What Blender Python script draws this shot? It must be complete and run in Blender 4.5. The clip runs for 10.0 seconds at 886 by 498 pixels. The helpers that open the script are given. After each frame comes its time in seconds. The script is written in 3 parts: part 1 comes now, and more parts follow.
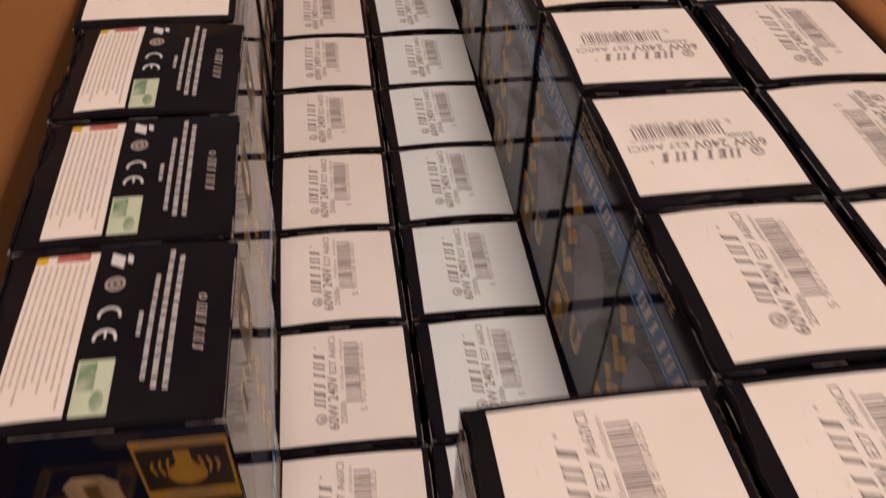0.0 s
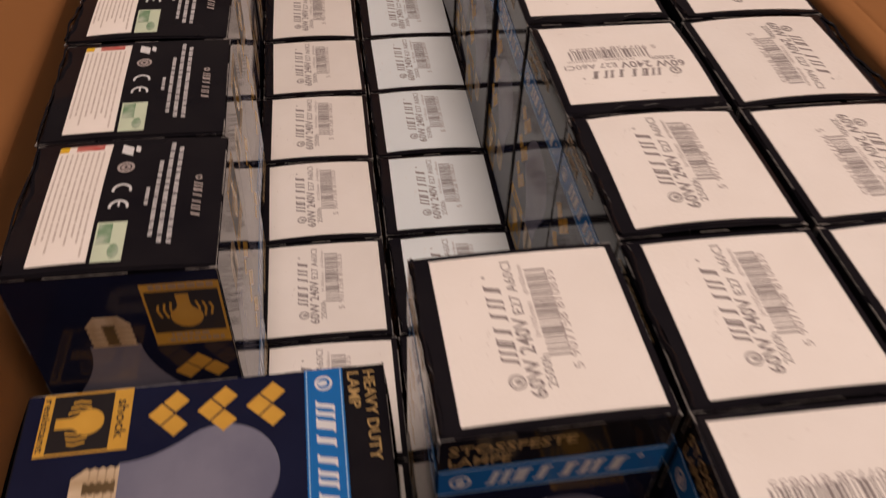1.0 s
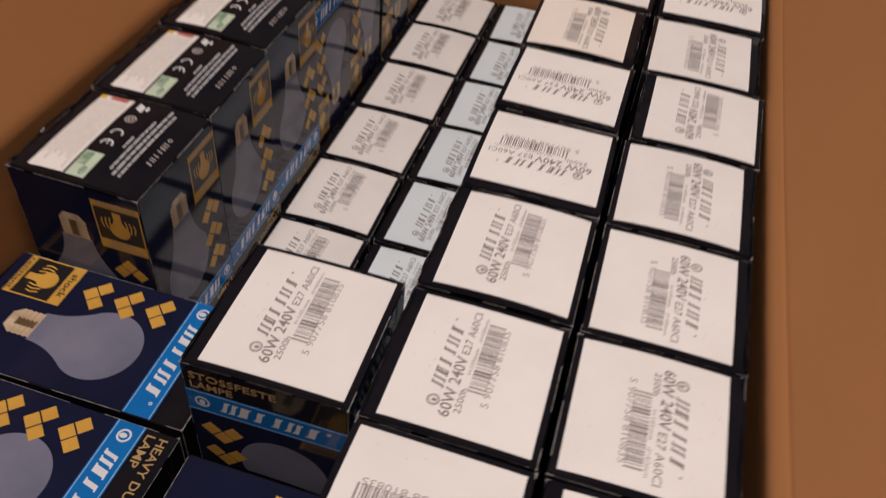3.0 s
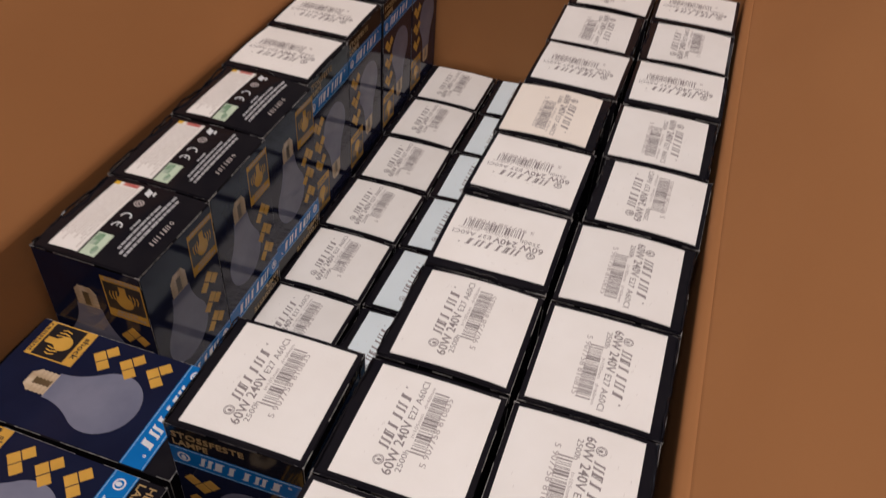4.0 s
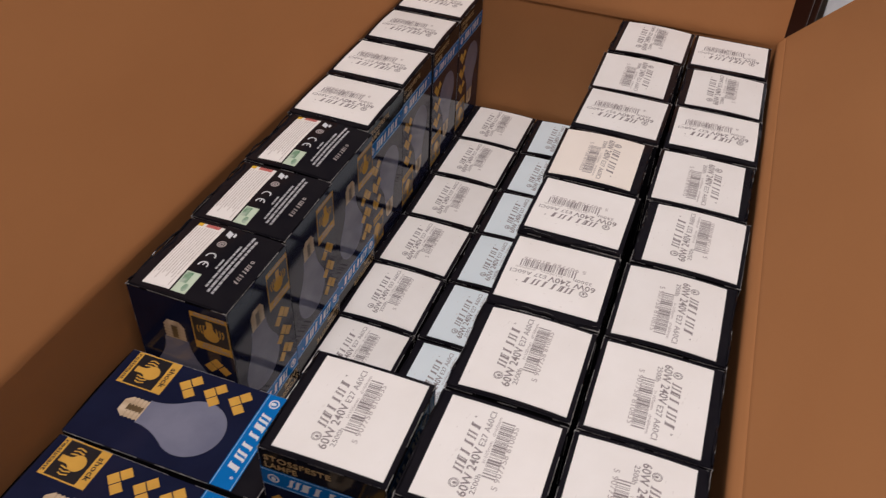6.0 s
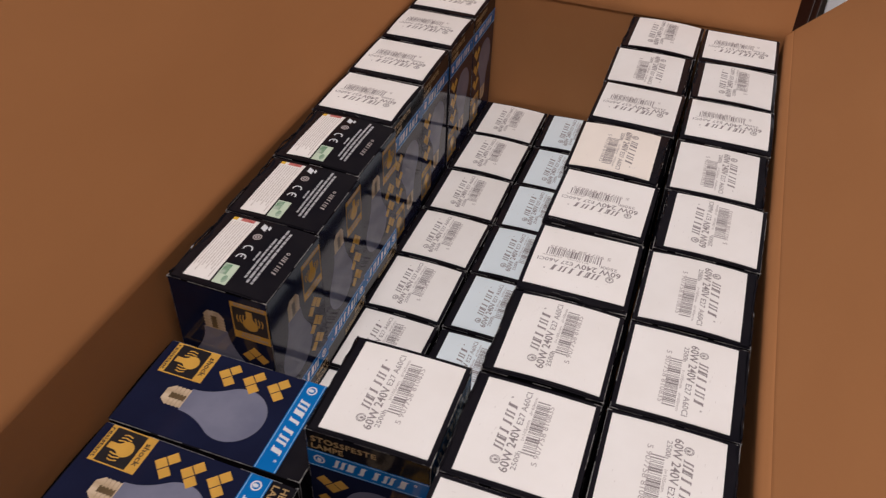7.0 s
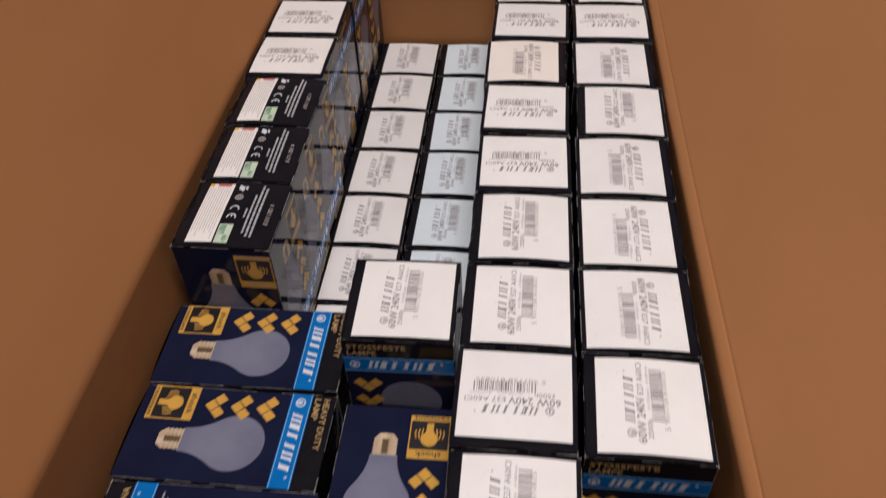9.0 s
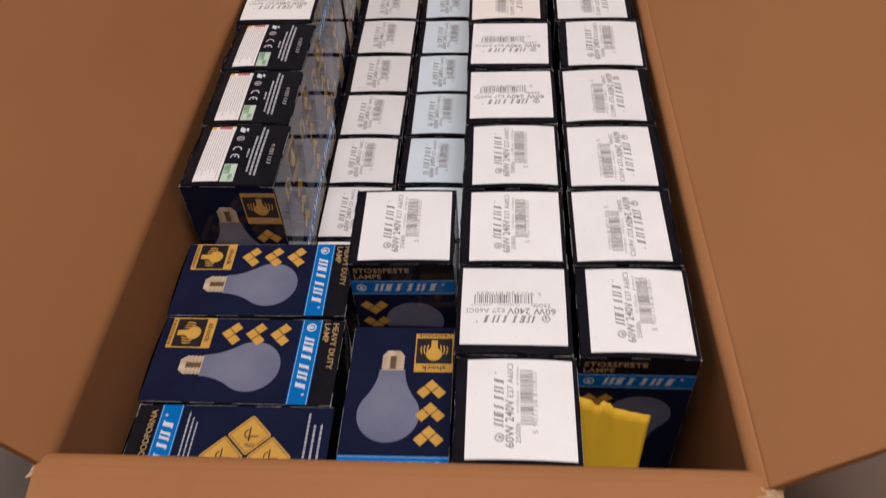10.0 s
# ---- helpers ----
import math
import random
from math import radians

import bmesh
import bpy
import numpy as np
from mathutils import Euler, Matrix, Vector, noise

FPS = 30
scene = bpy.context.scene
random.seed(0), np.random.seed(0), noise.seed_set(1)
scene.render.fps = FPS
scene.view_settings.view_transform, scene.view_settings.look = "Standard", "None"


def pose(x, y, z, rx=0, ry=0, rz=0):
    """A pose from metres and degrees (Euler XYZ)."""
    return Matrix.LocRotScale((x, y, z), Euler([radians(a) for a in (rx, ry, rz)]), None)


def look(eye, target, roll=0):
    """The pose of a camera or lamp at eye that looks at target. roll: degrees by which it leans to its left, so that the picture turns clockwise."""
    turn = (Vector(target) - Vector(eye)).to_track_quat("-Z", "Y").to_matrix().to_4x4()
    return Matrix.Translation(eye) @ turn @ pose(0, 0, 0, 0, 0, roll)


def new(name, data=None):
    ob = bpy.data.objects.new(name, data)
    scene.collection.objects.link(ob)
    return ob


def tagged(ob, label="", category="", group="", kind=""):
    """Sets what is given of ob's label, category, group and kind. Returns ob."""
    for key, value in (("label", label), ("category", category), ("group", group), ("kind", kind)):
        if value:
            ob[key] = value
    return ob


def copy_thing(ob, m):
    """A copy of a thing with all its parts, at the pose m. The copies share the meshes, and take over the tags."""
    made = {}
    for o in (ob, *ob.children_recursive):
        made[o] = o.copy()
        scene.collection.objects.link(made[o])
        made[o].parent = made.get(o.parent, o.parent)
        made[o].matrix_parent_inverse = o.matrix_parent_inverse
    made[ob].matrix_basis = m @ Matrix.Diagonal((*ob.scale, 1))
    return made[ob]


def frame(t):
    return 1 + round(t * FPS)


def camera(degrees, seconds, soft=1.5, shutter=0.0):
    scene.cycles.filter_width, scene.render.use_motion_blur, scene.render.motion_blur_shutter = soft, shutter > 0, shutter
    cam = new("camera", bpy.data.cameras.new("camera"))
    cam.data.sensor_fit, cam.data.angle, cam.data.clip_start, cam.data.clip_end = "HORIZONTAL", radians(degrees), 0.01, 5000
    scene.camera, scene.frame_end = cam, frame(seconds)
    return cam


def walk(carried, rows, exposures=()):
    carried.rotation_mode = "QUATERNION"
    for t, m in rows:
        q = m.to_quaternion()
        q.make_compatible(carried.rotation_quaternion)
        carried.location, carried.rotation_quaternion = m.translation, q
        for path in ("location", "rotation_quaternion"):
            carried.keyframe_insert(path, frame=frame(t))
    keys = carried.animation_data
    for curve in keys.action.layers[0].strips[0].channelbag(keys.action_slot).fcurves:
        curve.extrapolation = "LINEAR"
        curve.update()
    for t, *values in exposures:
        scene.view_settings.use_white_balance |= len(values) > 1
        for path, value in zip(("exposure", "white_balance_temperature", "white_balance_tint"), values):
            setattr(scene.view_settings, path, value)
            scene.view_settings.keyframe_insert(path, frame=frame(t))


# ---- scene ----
cam = camera(56.6, 10.0, soft=1.3, shutter=0.9)
PATH = [
    (0, (0.099, 0.073, 0.386), (0.329, 1.497, -1.0), 2.1),
    (0.5, (0.102, 0.046, 0.388), (0.337, 1.455, -1.012), 2.2),
    (1, (0.105, 0.019, 0.396), (0.337, 1.414, -1.018), 2.4),
    (1.5, (0.12, -0.006, 0.404), (0.33, 1.389, -1.014), 5.2),
    (2, (0.155, -0.015, 0.412), (0.208, 1.388, -1.011), 9.0),
    (2.5, (0.197, -0.012, 0.431), (0.129, 1.393, -0.991), 11.7),
    (2.7, (0.216, -0.014, 0.44), (0.038, 1.382, -0.982), 9.8),
    (4, (0.278, -0.028, 0.497), (-0.15, 1.396, -0.84), 4.0),
    (4.5, (0.279, -0.035, 0.512), (-0.171, 1.399, -0.808), 3.7),
    (5, (0.279, -0.042, 0.523), (-0.187, 1.397, -0.785), 3.4),
    (5.5, (0.272, -0.047, 0.524), (-0.213, 1.397, -0.772), 3.1),
    (7, (0.251, -0.075, 0.529), (-0.228, 1.371, -0.767), 2.3),
    (7.5, (0.245, -0.087, 0.536), (-0.217, 1.361, -0.763), 1.0),
    (8, (0.234, -0.107, 0.546), (-0.131, 1.362, -0.761), -1.7),
    (8.5, (0.224, -0.126, 0.552), (-0.005, 1.339, -0.79), -2.0),
    (9, (0.217, -0.148, 0.561), (0.026, 1.275, -0.83), -2.8),
    (9.5, (0.21, -0.166, 0.564), (0.054, 1.22, -0.868), -3.1),
    (10, (0.211, -0.182, 0.57), (0.066, 1.17, -0.896), -4.1),
]
EXPOSURES = [(0.0, -0.22, 7850, 23), (1.0, -0.22, 7650, 22), (1.7, -0.19, 7250, 19), (2.5, -0.16, 6850, 16), (4.0, -0.10, 6400, 12), (5.0, -0.05, 6300, 12), (7.0, -0.03, 6200, 12), (8.5, 0.0, 6200, 12), (10.0, 0.08, 6050, 12)]
walk(cam, [(t, look(eye, target, roll)) for t, eye, target, roll in PATH], EXPOSURES)

# ---- light ----
world = bpy.data.worlds.new("world")
scene.world = world
world.use_nodes = True
world.node_tree.nodes["Background"].inputs[0].default_value = (0.62, 0.78, 1.0, 1)
world.node_tree.nodes["Background"].inputs[1].default_value = 0.25


def area_light(name, m, size_x, size_y, watts, colour):
    data = bpy.data.lights.new(name, "AREA")
    data.shape, data.size, data.size_y, data.energy, data.color = "RECTANGLE", size_x, size_y, watts, colour
    ob = new(name, data)
    ob.matrix_world = m
    return ob


LAMP = (0.31, -0.19, 2.28)
area_light("ceiling_lamp_light", look(LAMP, (LAMP[0], LAMP[1] + 0.001, 0)), 0.8, 0.8, 38.5, (1.0, 0.902, 0.865))
# Added cool fill from the left; no window is known on that side.
area_light("window_light", look((-1.66, 0.9, 1.45), (0.3, 0.4, 0.3)), 1.1, 1.1, 5, (0.66, 0.83, 1.0))

# ---- materials ----


def material(name, colour, rough=0.5, metal=0.0, second=None, scale=30.0, amount=0.35, bump=0.0, bump_scale=200.0, coat=0.0, coat_rough=0.1,
             spec=0.5, stretch=(1, 1, 1), rough_var=0.0, per_object=0.0):
    m = bpy.data.materials.new(name)
    m.use_nodes = True
    n, l = m.node_tree.nodes, m.node_tree.links
    b = n["Principled BSDF"]
    b.inputs["Roughness"].default_value, b.inputs["Metallic"].default_value = rough, metal
    b.inputs["Coat Weight"].default_value, b.inputs["Coat Roughness"].default_value, b.inputs["Coat IOR"].default_value = coat, coat_rough, 1.25
    b.inputs["Specular IOR Level"].default_value = spec
    tc = n.new("ShaderNodeTexCoord")
    mp = n.new("ShaderNodeMapping")
    mp.inputs["Scale"].default_value = stretch
    l.new(tc.outputs["Object"], mp.inputs["Vector"])
    big, fine = n.new("ShaderNodeTexNoise"), n.new("ShaderNodeTexNoise")
    big.inputs["Scale"].default_value, big.inputs["Detail"].default_value = scale, 6
    fine.inputs["Scale"].default_value, fine.inputs["Detail"].default_value = bump_scale, 4
    l.new(mp.outputs[0], big.inputs["Vector"]), l.new(mp.outputs[0], fine.inputs["Vector"])
    mix = n.new("ShaderNodeMix")
    mix.data_type = "RGBA"
    mix.inputs[6].default_value = (*colour, 1)
    mix.inputs[7].default_value = (*(second or [c * 0.75 for c in colour]), 1)
    ramp = n.new("ShaderNodeMapRange")
    ramp.inputs[1].default_value, ramp.inputs[2].default_value, ramp.inputs[3].default_value, ramp.inputs[4].default_value = 0.35, 0.75, 0.0, amount
    l.new(big.outputs["Fac"], ramp.inputs[0]), l.new(ramp.outputs[0], mix.inputs[0])
    out = mix.outputs[2]
    if per_object:
        info, hsv, vary = n.new("ShaderNodeObjectInfo"), n.new("ShaderNodeHueSaturation"), n.new("ShaderNodeMapRange")
        vary.inputs[3].default_value, vary.inputs[4].default_value = 1 - per_object, 1 + per_object
        l.new(info.outputs["Random"], vary.inputs[0]), l.new(vary.outputs[0], hsv.inputs["Value"]), l.new(out, hsv.inputs["Color"])
        out = hsv.outputs[0]
    l.new(out, b.inputs["Base Color"])
    if rough_var:
        rr = n.new("ShaderNodeMapRange")
        rr.inputs[3].default_value, rr.inputs[4].default_value = max(0.02, rough - rough_var), rough + rough_var
        l.new(fine.outputs["Fac"], rr.inputs[0]), l.new(rr.outputs[0], b.inputs["Roughness"])
    if bump:
        bp = n.new("ShaderNodeBump")
        bp.inputs["Strength"].default_value, bp.inputs["Distance"].default_value = 1.0, bump
        l.new(fine.outputs["Fac"], bp.inputs["Height"]), l.new(bp.outputs[0], b.inputs["Normal"])
    return m


NAVY = material("navy_ink", (0.0092, 0.0112, 0.031), 0.30, second=(0.012, 0.0155, 0.042), scale=40, amount=0.8, bump=0.0002, bump_scale=90, spec=0.0, coat=0.9, coat_rough=0.08, rough_var=0.05)
BLACK = material("dark_coated_card", (0.0085, 0.0080, 0.0112), 0.32, second=(0.016, 0.0145, 0.0165), scale=60, amount=0.6, bump=0.0002, bump_scale=120, spec=0.0, coat=0.9, coat_rough=0.08, rough_var=0.05)
WHITE = material("white_card", (0.80, 0.78, 0.75), 0.55, second=(0.72, 0.69, 0.65), scale=35, amount=0.6, bump=0.00008, bump_scale=700, spec=0.35, per_object=0.03)
# One pale colour for scuffed card and for highlights painted on the folds.
WORN_GLINT = material("worn_edge_and_glint", (0.36, 0.345, 0.33), 0.5, second=(0.012, 0.012, 0.014), scale=260, amount=1.0)
FAINT_INK = material("faint_print", (0.46, 0.42, 0.39), 0.6, second=(0.62, 0.58, 0.55), scale=600, amount=1.0)
SMALL_PRINT = material("small_white_print", (0.50, 0.51, 0.53), 0.5, second=(0.22, 0.22, 0.24), scale=900, amount=1.0)
SCUFF = material("grey_scuff", (0.58, 0.545, 0.52), 0.7, second=(0.74, 0.71, 0.68), scale=500, amount=1.0)
# White card with the cooler light between the stacks put into its colour.
COOL_LIT_WHITE = material("cool_lit_white_card", (0.70, 0.785, 0.82), 0.55, second=(0.64, 0.72, 0.76), scale=35, amount=0.6, bump=0.00008, bump_scale=700, spec=0.35, per_object=0.02)
CREAM_WHITE = material("cream_card", (0.81, 0.75, 0.675), 0.55, second=(0.76, 0.70, 0.62), scale=35, amount=0.6, bump=0.00008, bump_scale=700, spec=0.35)
GREY_INK = material("grey_ink", (0.19, 0.165, 0.165), 0.6, second=(0.28, 0.25, 0.25), scale=300, amount=0.8)
BRAND_INK = material("brand_grey_ink", (0.20, 0.175, 0.175), 0.6, second=(0.30, 0.27, 0.27), scale=300, amount=0.8)
PALE_INK = material("pale_grey_ink", (0.33, 0.29, 0.285), 0.6, second=(0.43, 0.39, 0.38), scale=300, amount=0.8)
BLUE = material("blue_ink", (0.006, 0.135, 0.42), 0.30, second=(0.008, 0.16, 0.47), scale=60, amount=0.6, spec=0.0, coat=0.9, coat_rough=0.08)
PALE_BLUE = material("pale_blue_ink", (0.30, 0.50, 0.68), 0.32, scale=80)
PRINT_WHITE = material("white_ink", (0.66, 0.69, 0.72), 0.35, scale=80, amount=0.4)
GOLD = material("gold_ink", (0.60, 0.34, 0.065), 0.32, second=(0.50, 0.27, 0.05), scale=90, amount=0.8, spec=0.0, coat=0.9, coat_rough=0.08)
GOLD_TEXT = material("dull_gold_ink", (0.44, 0.29, 0.12), 0.35, scale=90)
GLASS_INK = material("printed_bulb_grey", (0.185, 0.19, 0.255), 0.30, second=(0.105, 0.112, 0.172), scale=30, amount=0.9, spec=0.0, coat=0.9, coat_rough=0.08)
SOCKET_INK = material("printed_socket_cream", (0.62, 0.50, 0.36), 0.32, second=(0.36, 0.25, 0.14), scale=160, amount=0.9, stretch=(1, 0.2, 1), spec=0.0, coat=0.9, coat_rough=0.08)
RIDGE = material("printed_socket_tan", (0.36, 0.26, 0.16), 0.35, scale=160)
SOCKET_DARK = material("printed_socket_brown", (0.10, 0.065, 0.03), 0.35, second=(0.18, 0.12, 0.06), scale=160)
INK_BLACK = material("black_ink", (0.012, 0.010, 0.012), 0.4, scale=60)
GREEN = material("green_print", (0.07, 0.22, 0.10), 0.45, second=(0.48, 0.55, 0.47), scale=190, amount=1.0)
PALE_GREEN = material("pale_green_print", (0.52, 0.63, 0.49), 0.45, scale=120)
RED = material("red_print", (0.40, 0.03, 0.03), 0.45, second=(0.62, 0.35, 0.3), scale=260, amount=0.9)
YELLOW_INK = material("yellow_print", (0.72, 0.45, 0.03), 0.45, scale=90)
CARD = material("brown_cardboard", (0.352, 0.156, 0.0575), 0.75, second=(0.305, 0.131, 0.047), scale=9, amount=0.8, bump=0.00014, bump_scale=160, spec=0.2, stretch=(1, 0.35, 1))
CARD_EDGE = material("cut_cardboard_edge", (0.52, 0.34, 0.19), 0.85, second=(0.28, 0.16, 0.08), scale=260, amount=0.9, bump=0.0006, bump_scale=320)
YELLOW = material("yellow_paper", (0.78, 0.47, 0.02), 0.6, second=(0.68, 0.40, 0.02), scale=25, amount=0.8, bump=0.0002, bump_scale=90)
PLASTER = material("wall_paint", (0.34, 0.31, 0.28), 0.85, scale=3, amount=0.2, bump=0.0008, bump_scale=90)
CEILING = material("ceiling_paint", (0.48, 0.46, 0.44), 0.9, scale=3, amount=0.15, bump=0.0006, bump_scale=90)
FLOOR = material("grey_brown_floor", (0.25, 0.175, 0.125), 0.5, second=(0.18, 0.12, 0.08), scale=14, amount=0.8, bump=0.0006, bump_scale=60, stretch=(1, 0.12, 1))
DARK_WOOD = material("dark_wood", (0.045, 0.013, 0.007), 0.28, second=(0.03, 0.008, 0.004), scale=18, amount=0.9, stretch=(1, 1, 0.1))
CLOTH = material("white_cloth", (0.82, 0.85, 0.88), 0.9, second=(0.62, 0.67, 0.72), scale=14, amount=0.6, bump=0.0004, bump_scale=500)
LAMP_GLASS = bpy.data.materials.new("lamp_glass")
LAMP_GLASS.use_nodes = True
LAMP_GLASS.node_tree.nodes["Principled BSDF"].inputs["Emission Color"].default_value = (1.0, 0.82, 0.64, 1)
LAMP_GLASS.node_tree.nodes["Principled BSDF"].inputs["Emission Strength"].default_value = 2.0

# ---- small mesh tools ----
MESHES = {}


def finish(bm, name, smooth=False):
    me = bpy.data.meshes.new(name)
    bmesh.ops.recalc_face_normals(bm, faces=bm.faces)
    bm.to_mesh(me)
    bm.free()
    if smooth:
        for p in me.polygons:
            p.use_smooth = True
    return me


def part(name, me, mat, parent, m=None, label=""):
    """One mesh object under a thing or a part. A bmesh or a shared mesh."""
    if isinstance(me, bmesh.types.BMesh):
        me = finish(me, name)
    if not me.materials:
        me.materials.append(mat)
    ob = new(name, me)
    ob.parent = parent
    if m is not None:
        ob.matrix_local = m
    return tagged(ob, label)


def thing(name, m, label, category, group="", kind=""):
    ob = new(name)
    ob.empty_display_size = 0.02
    ob.matrix_world = m
    return tagged(ob, label, category, group, kind)


def shared(key, build):
    if key not in MESHES:
        made = build()
        MESHES[key] = finish(made, key) if isinstance(made, bmesh.types.BMesh) else made
    return MESHES[key]


def box_bm(x0, x1, y0, y1, z0, z1, bevel=0.0, segments=1):
    bm = bmesh.new()
    bmesh.ops.create_cube(bm, size=1)
    for v in bm.verts:
        v.co = Vector(((x0 + x1) / 2 + v.co.x * (x1 - x0), (y0 + y1) / 2 + v.co.y * (y1 - y0), (z0 + z1) / 2 + v.co.z * (z1 - z0)))
    if bevel:
        bmesh.ops.bevel(bm, geom=bm.edges[:], offset=bevel, segments=segments, affect="EDGES", profile=0.5)
    return bm


def grid_slab(place, nx, ny, thick):
    """A solid sheet: place(u, v) gives its upper face for u, v in 0..1; it is thick metres deep along the face's normal."""
    bm = bmesh.new()
    tops, lows = [], []
    e = 1e-3
    for i in range(nx + 1):
        for j in range(ny + 1):
            u, v = i / nx, j / ny
            p = Vector(place(u, v))
            du = Vector(place(u + e, v)) - Vector(place(u - e, v))
            dv = Vector(place(u, v + e)) - Vector(place(u, v - e))
            n = du.cross(dv).normalized()
            tops.append(bm.verts.new(p))
            lows.append(bm.verts.new(p - n * thick))
    k = lambda i, j: i * (ny + 1) + j
    for i in range(nx):
        for j in range(ny):
            a, b, c, d = k(i, j), k(i + 1, j), k(i + 1, j + 1), k(i, j + 1)
            bm.faces.new((tops[a], tops[b], tops[c], tops[d]))
            bm.faces.new((lows[d], lows[c], lows[b], lows[a]))
    rim = [k(i, 0) for i in range(nx + 1)] + [k(nx, j) for j in range(1, ny + 1)] + [k(i, ny) for i in range(nx - 1, -1, -1)] + [k(0, j) for j in range(ny - 1, 0, -1)]
    for a, b in zip(rim, rim[1:] + rim[:1]):
        bm.faces.new((tops[a], lows[a], lows[b], tops[b]))
    return bm


def slabs(polys, thick=0.00004, z=0.0):
    """Flat printed shapes: each polygon becomes a thin plate."""
    bm = bmesh.new()
    for pts in polys:
        low = [bm.verts.new((x, y, z)) for x, y in pts]
        top = [bm.verts.new((x, y, z + thick)) for x, y in pts]
        bm.faces.new(top)
        for i in range(len(pts)):
            j = (i + 1) % len(pts)
            bm.faces.new((low[i], low[j], top[j], top[i]))
    return bm


def rect(x0, y0, x1, y1, slant=0.0):
    return [(x0, y0), (x1, y0), (x1 + slant, y1), (x0 + slant, y1)]


def ring(cx, cy, r0, r1, n=20, start=0.0, end=360.0):
    """A ring or an arc as small quads."""
    out = []
    for i in range(n):
        a, b = radians(start + (end - start) * i / n), radians(start + (end - start) * (i + 1) / n)
        out.append([(cx + r * math.cos(t), cy + r * math.sin(t)) for r, t in ((r0, a), (r1, a), (r1, b), (r0, b))])
    return out


def disc(cx, cy, rx, ry=None, n=20):
    return [(cx + rx * math.cos(2 * math.pi * i / n), cy + (ry or rx) * math.sin(2 * math.pi * i / n)) for i in range(n)]


def rounded(cx, cy, half, r, turn):
    pts = []
    for k, (sx, sy) in enumerate(((1, 1), (-1, 1), (-1, -1), (1, -1))):
        for i in range(4):
            a = radians(90 * k + 30 * i)
            pts.append((sx * (half - r) + r * math.cos(a), sy * (half - r) + r * math.sin(a)))
    c, s = math.cos(radians(turn)), math.sin(radians(turn))
    return [(cx + x * c - y * s, cy + x * s + y * c) for x, y in pts]


def lettering(text, x, y, width, height, slant=0.0, z=0.00004, thick=0.00005, bold=0.0):
    """Words in the built-in font, fitted into a box whose lower left corner is x, y."""
    curve = bpy.data.curves.new("words", "FONT")
    curve.body, curve.size, curve.extrude, curve.resolution_u, curve.shear, curve.offset = text, 1.0, 0.5, 2, slant, bold
    ob = new("words", curve)
    me = bpy.data.meshes.new_from_object(ob.evaluated_get(bpy.context.evaluated_depsgraph_get()))
    bpy.data.objects.remove(ob)
    bpy.data.curves.remove(curve)
    co = np.array([v.co[:] for v in me.vertices])
    lo, hi = co.min(0), co.max(0)
    for v in me.vertices:
        v.co = (x + (v.co.x - lo[0]) / (hi[0] - lo[0]) * width, y + (v.co.y - lo[1]) / (hi[1] - lo[1]) * height, z + (thick if v.co.z > 0 else 0))
    return me


def curved(me, lift):
    for v in me.vertices:
        v.co.z += lift(v.co.x, v.co.y)
    return me


def face_frame(origin, right, up):
    r, u = Vector(right), Vector(up)
    n = r.cross(u)
    m = Matrix.Identity(4)
    for i, c in enumerate((r, u, n, Vector(origin))):
        m.col[i][:3] = c
    return m


# ---- the bulb boxes: sizes in metres ----
P, S, H = 0.062, 0.0606, 0.112
BIG, SMALL, RIM = 0.0058, 0.0025, 0.0026
WP, LP = S - BIG - RIM, S - 2 * SMALL


AMP = (0.0012, 0.0021, 0.0029)


def bow(x, y, var=1):
    """How far the closed end of a box bulges out, from the middle of the end."""
    return AMP[var] * max(0.0, 1 - (x / (S / 2)) ** 2) * (0.55 + 0.45 * max(0.0, 1 - (y / (S / 2)) ** 2))


def label_lift(s, w, var=1):
    return 0.0005 + bow(S / 2 - RIM - w, s - S / 2 + SMALL, var)


def body_mesh(var=1):
    """A folded card box: softly bowed sides, rounded edges, bulging ends."""
    bm = bmesh.new()
    n = 8
    h = S / 2

    def bulge(a, b, amount):
        return amount * (1 - a * a) * (1 - b * b)
    sheets = []
    for axis in range(3):
        for sign in (-1, 1):
            g = []
            for i in range(n + 1):
                row = []
                for j in range(n + 1):
                    a, b = -1 + 2 * i / n, -1 + 2 * j / n
                    if axis == 0:
                        p = (sign * (h + bulge(a, b, 0.0001)), a * h, H / 2 + b * H / 2)
                    elif axis == 1:
                        p = (a * h, sign * (h + bulge(a, b, 0.0001)), H / 2 + b * H / 2)
                    else:
                        p = (a * h, b * h, H / 2 + sign * (H / 2 + bow(a * h, b * h, var)))
                    row.append(bm.verts.new(p))
                g.append(row)
            sheets.append(g)
    for g in sheets:
        for i in range(n):
            for j in range(n):
                bm.faces.new((g[i][j], g[i + 1][j], g[i + 1][j + 1], g[i][j + 1]))
    bmesh.ops.remove_doubles(bm, verts=bm.verts, dist=0.00005)
    bmesh.ops.recalc_face_normals(bm, faces=bm.faces)
    sharp = [e for e in bm.edges if len(e.link_faces) == 2 and e.calc_face_angle() > 0.8]
    bmesh.ops.bevel(bm, geom=sharp, offset=0.0007, segments=2, affect="EDGES", profile=0.5)
    me = finish(bm, "box_body", smooth=True)
    me.set_sharp_from_angle(angle=0.3)
    return me


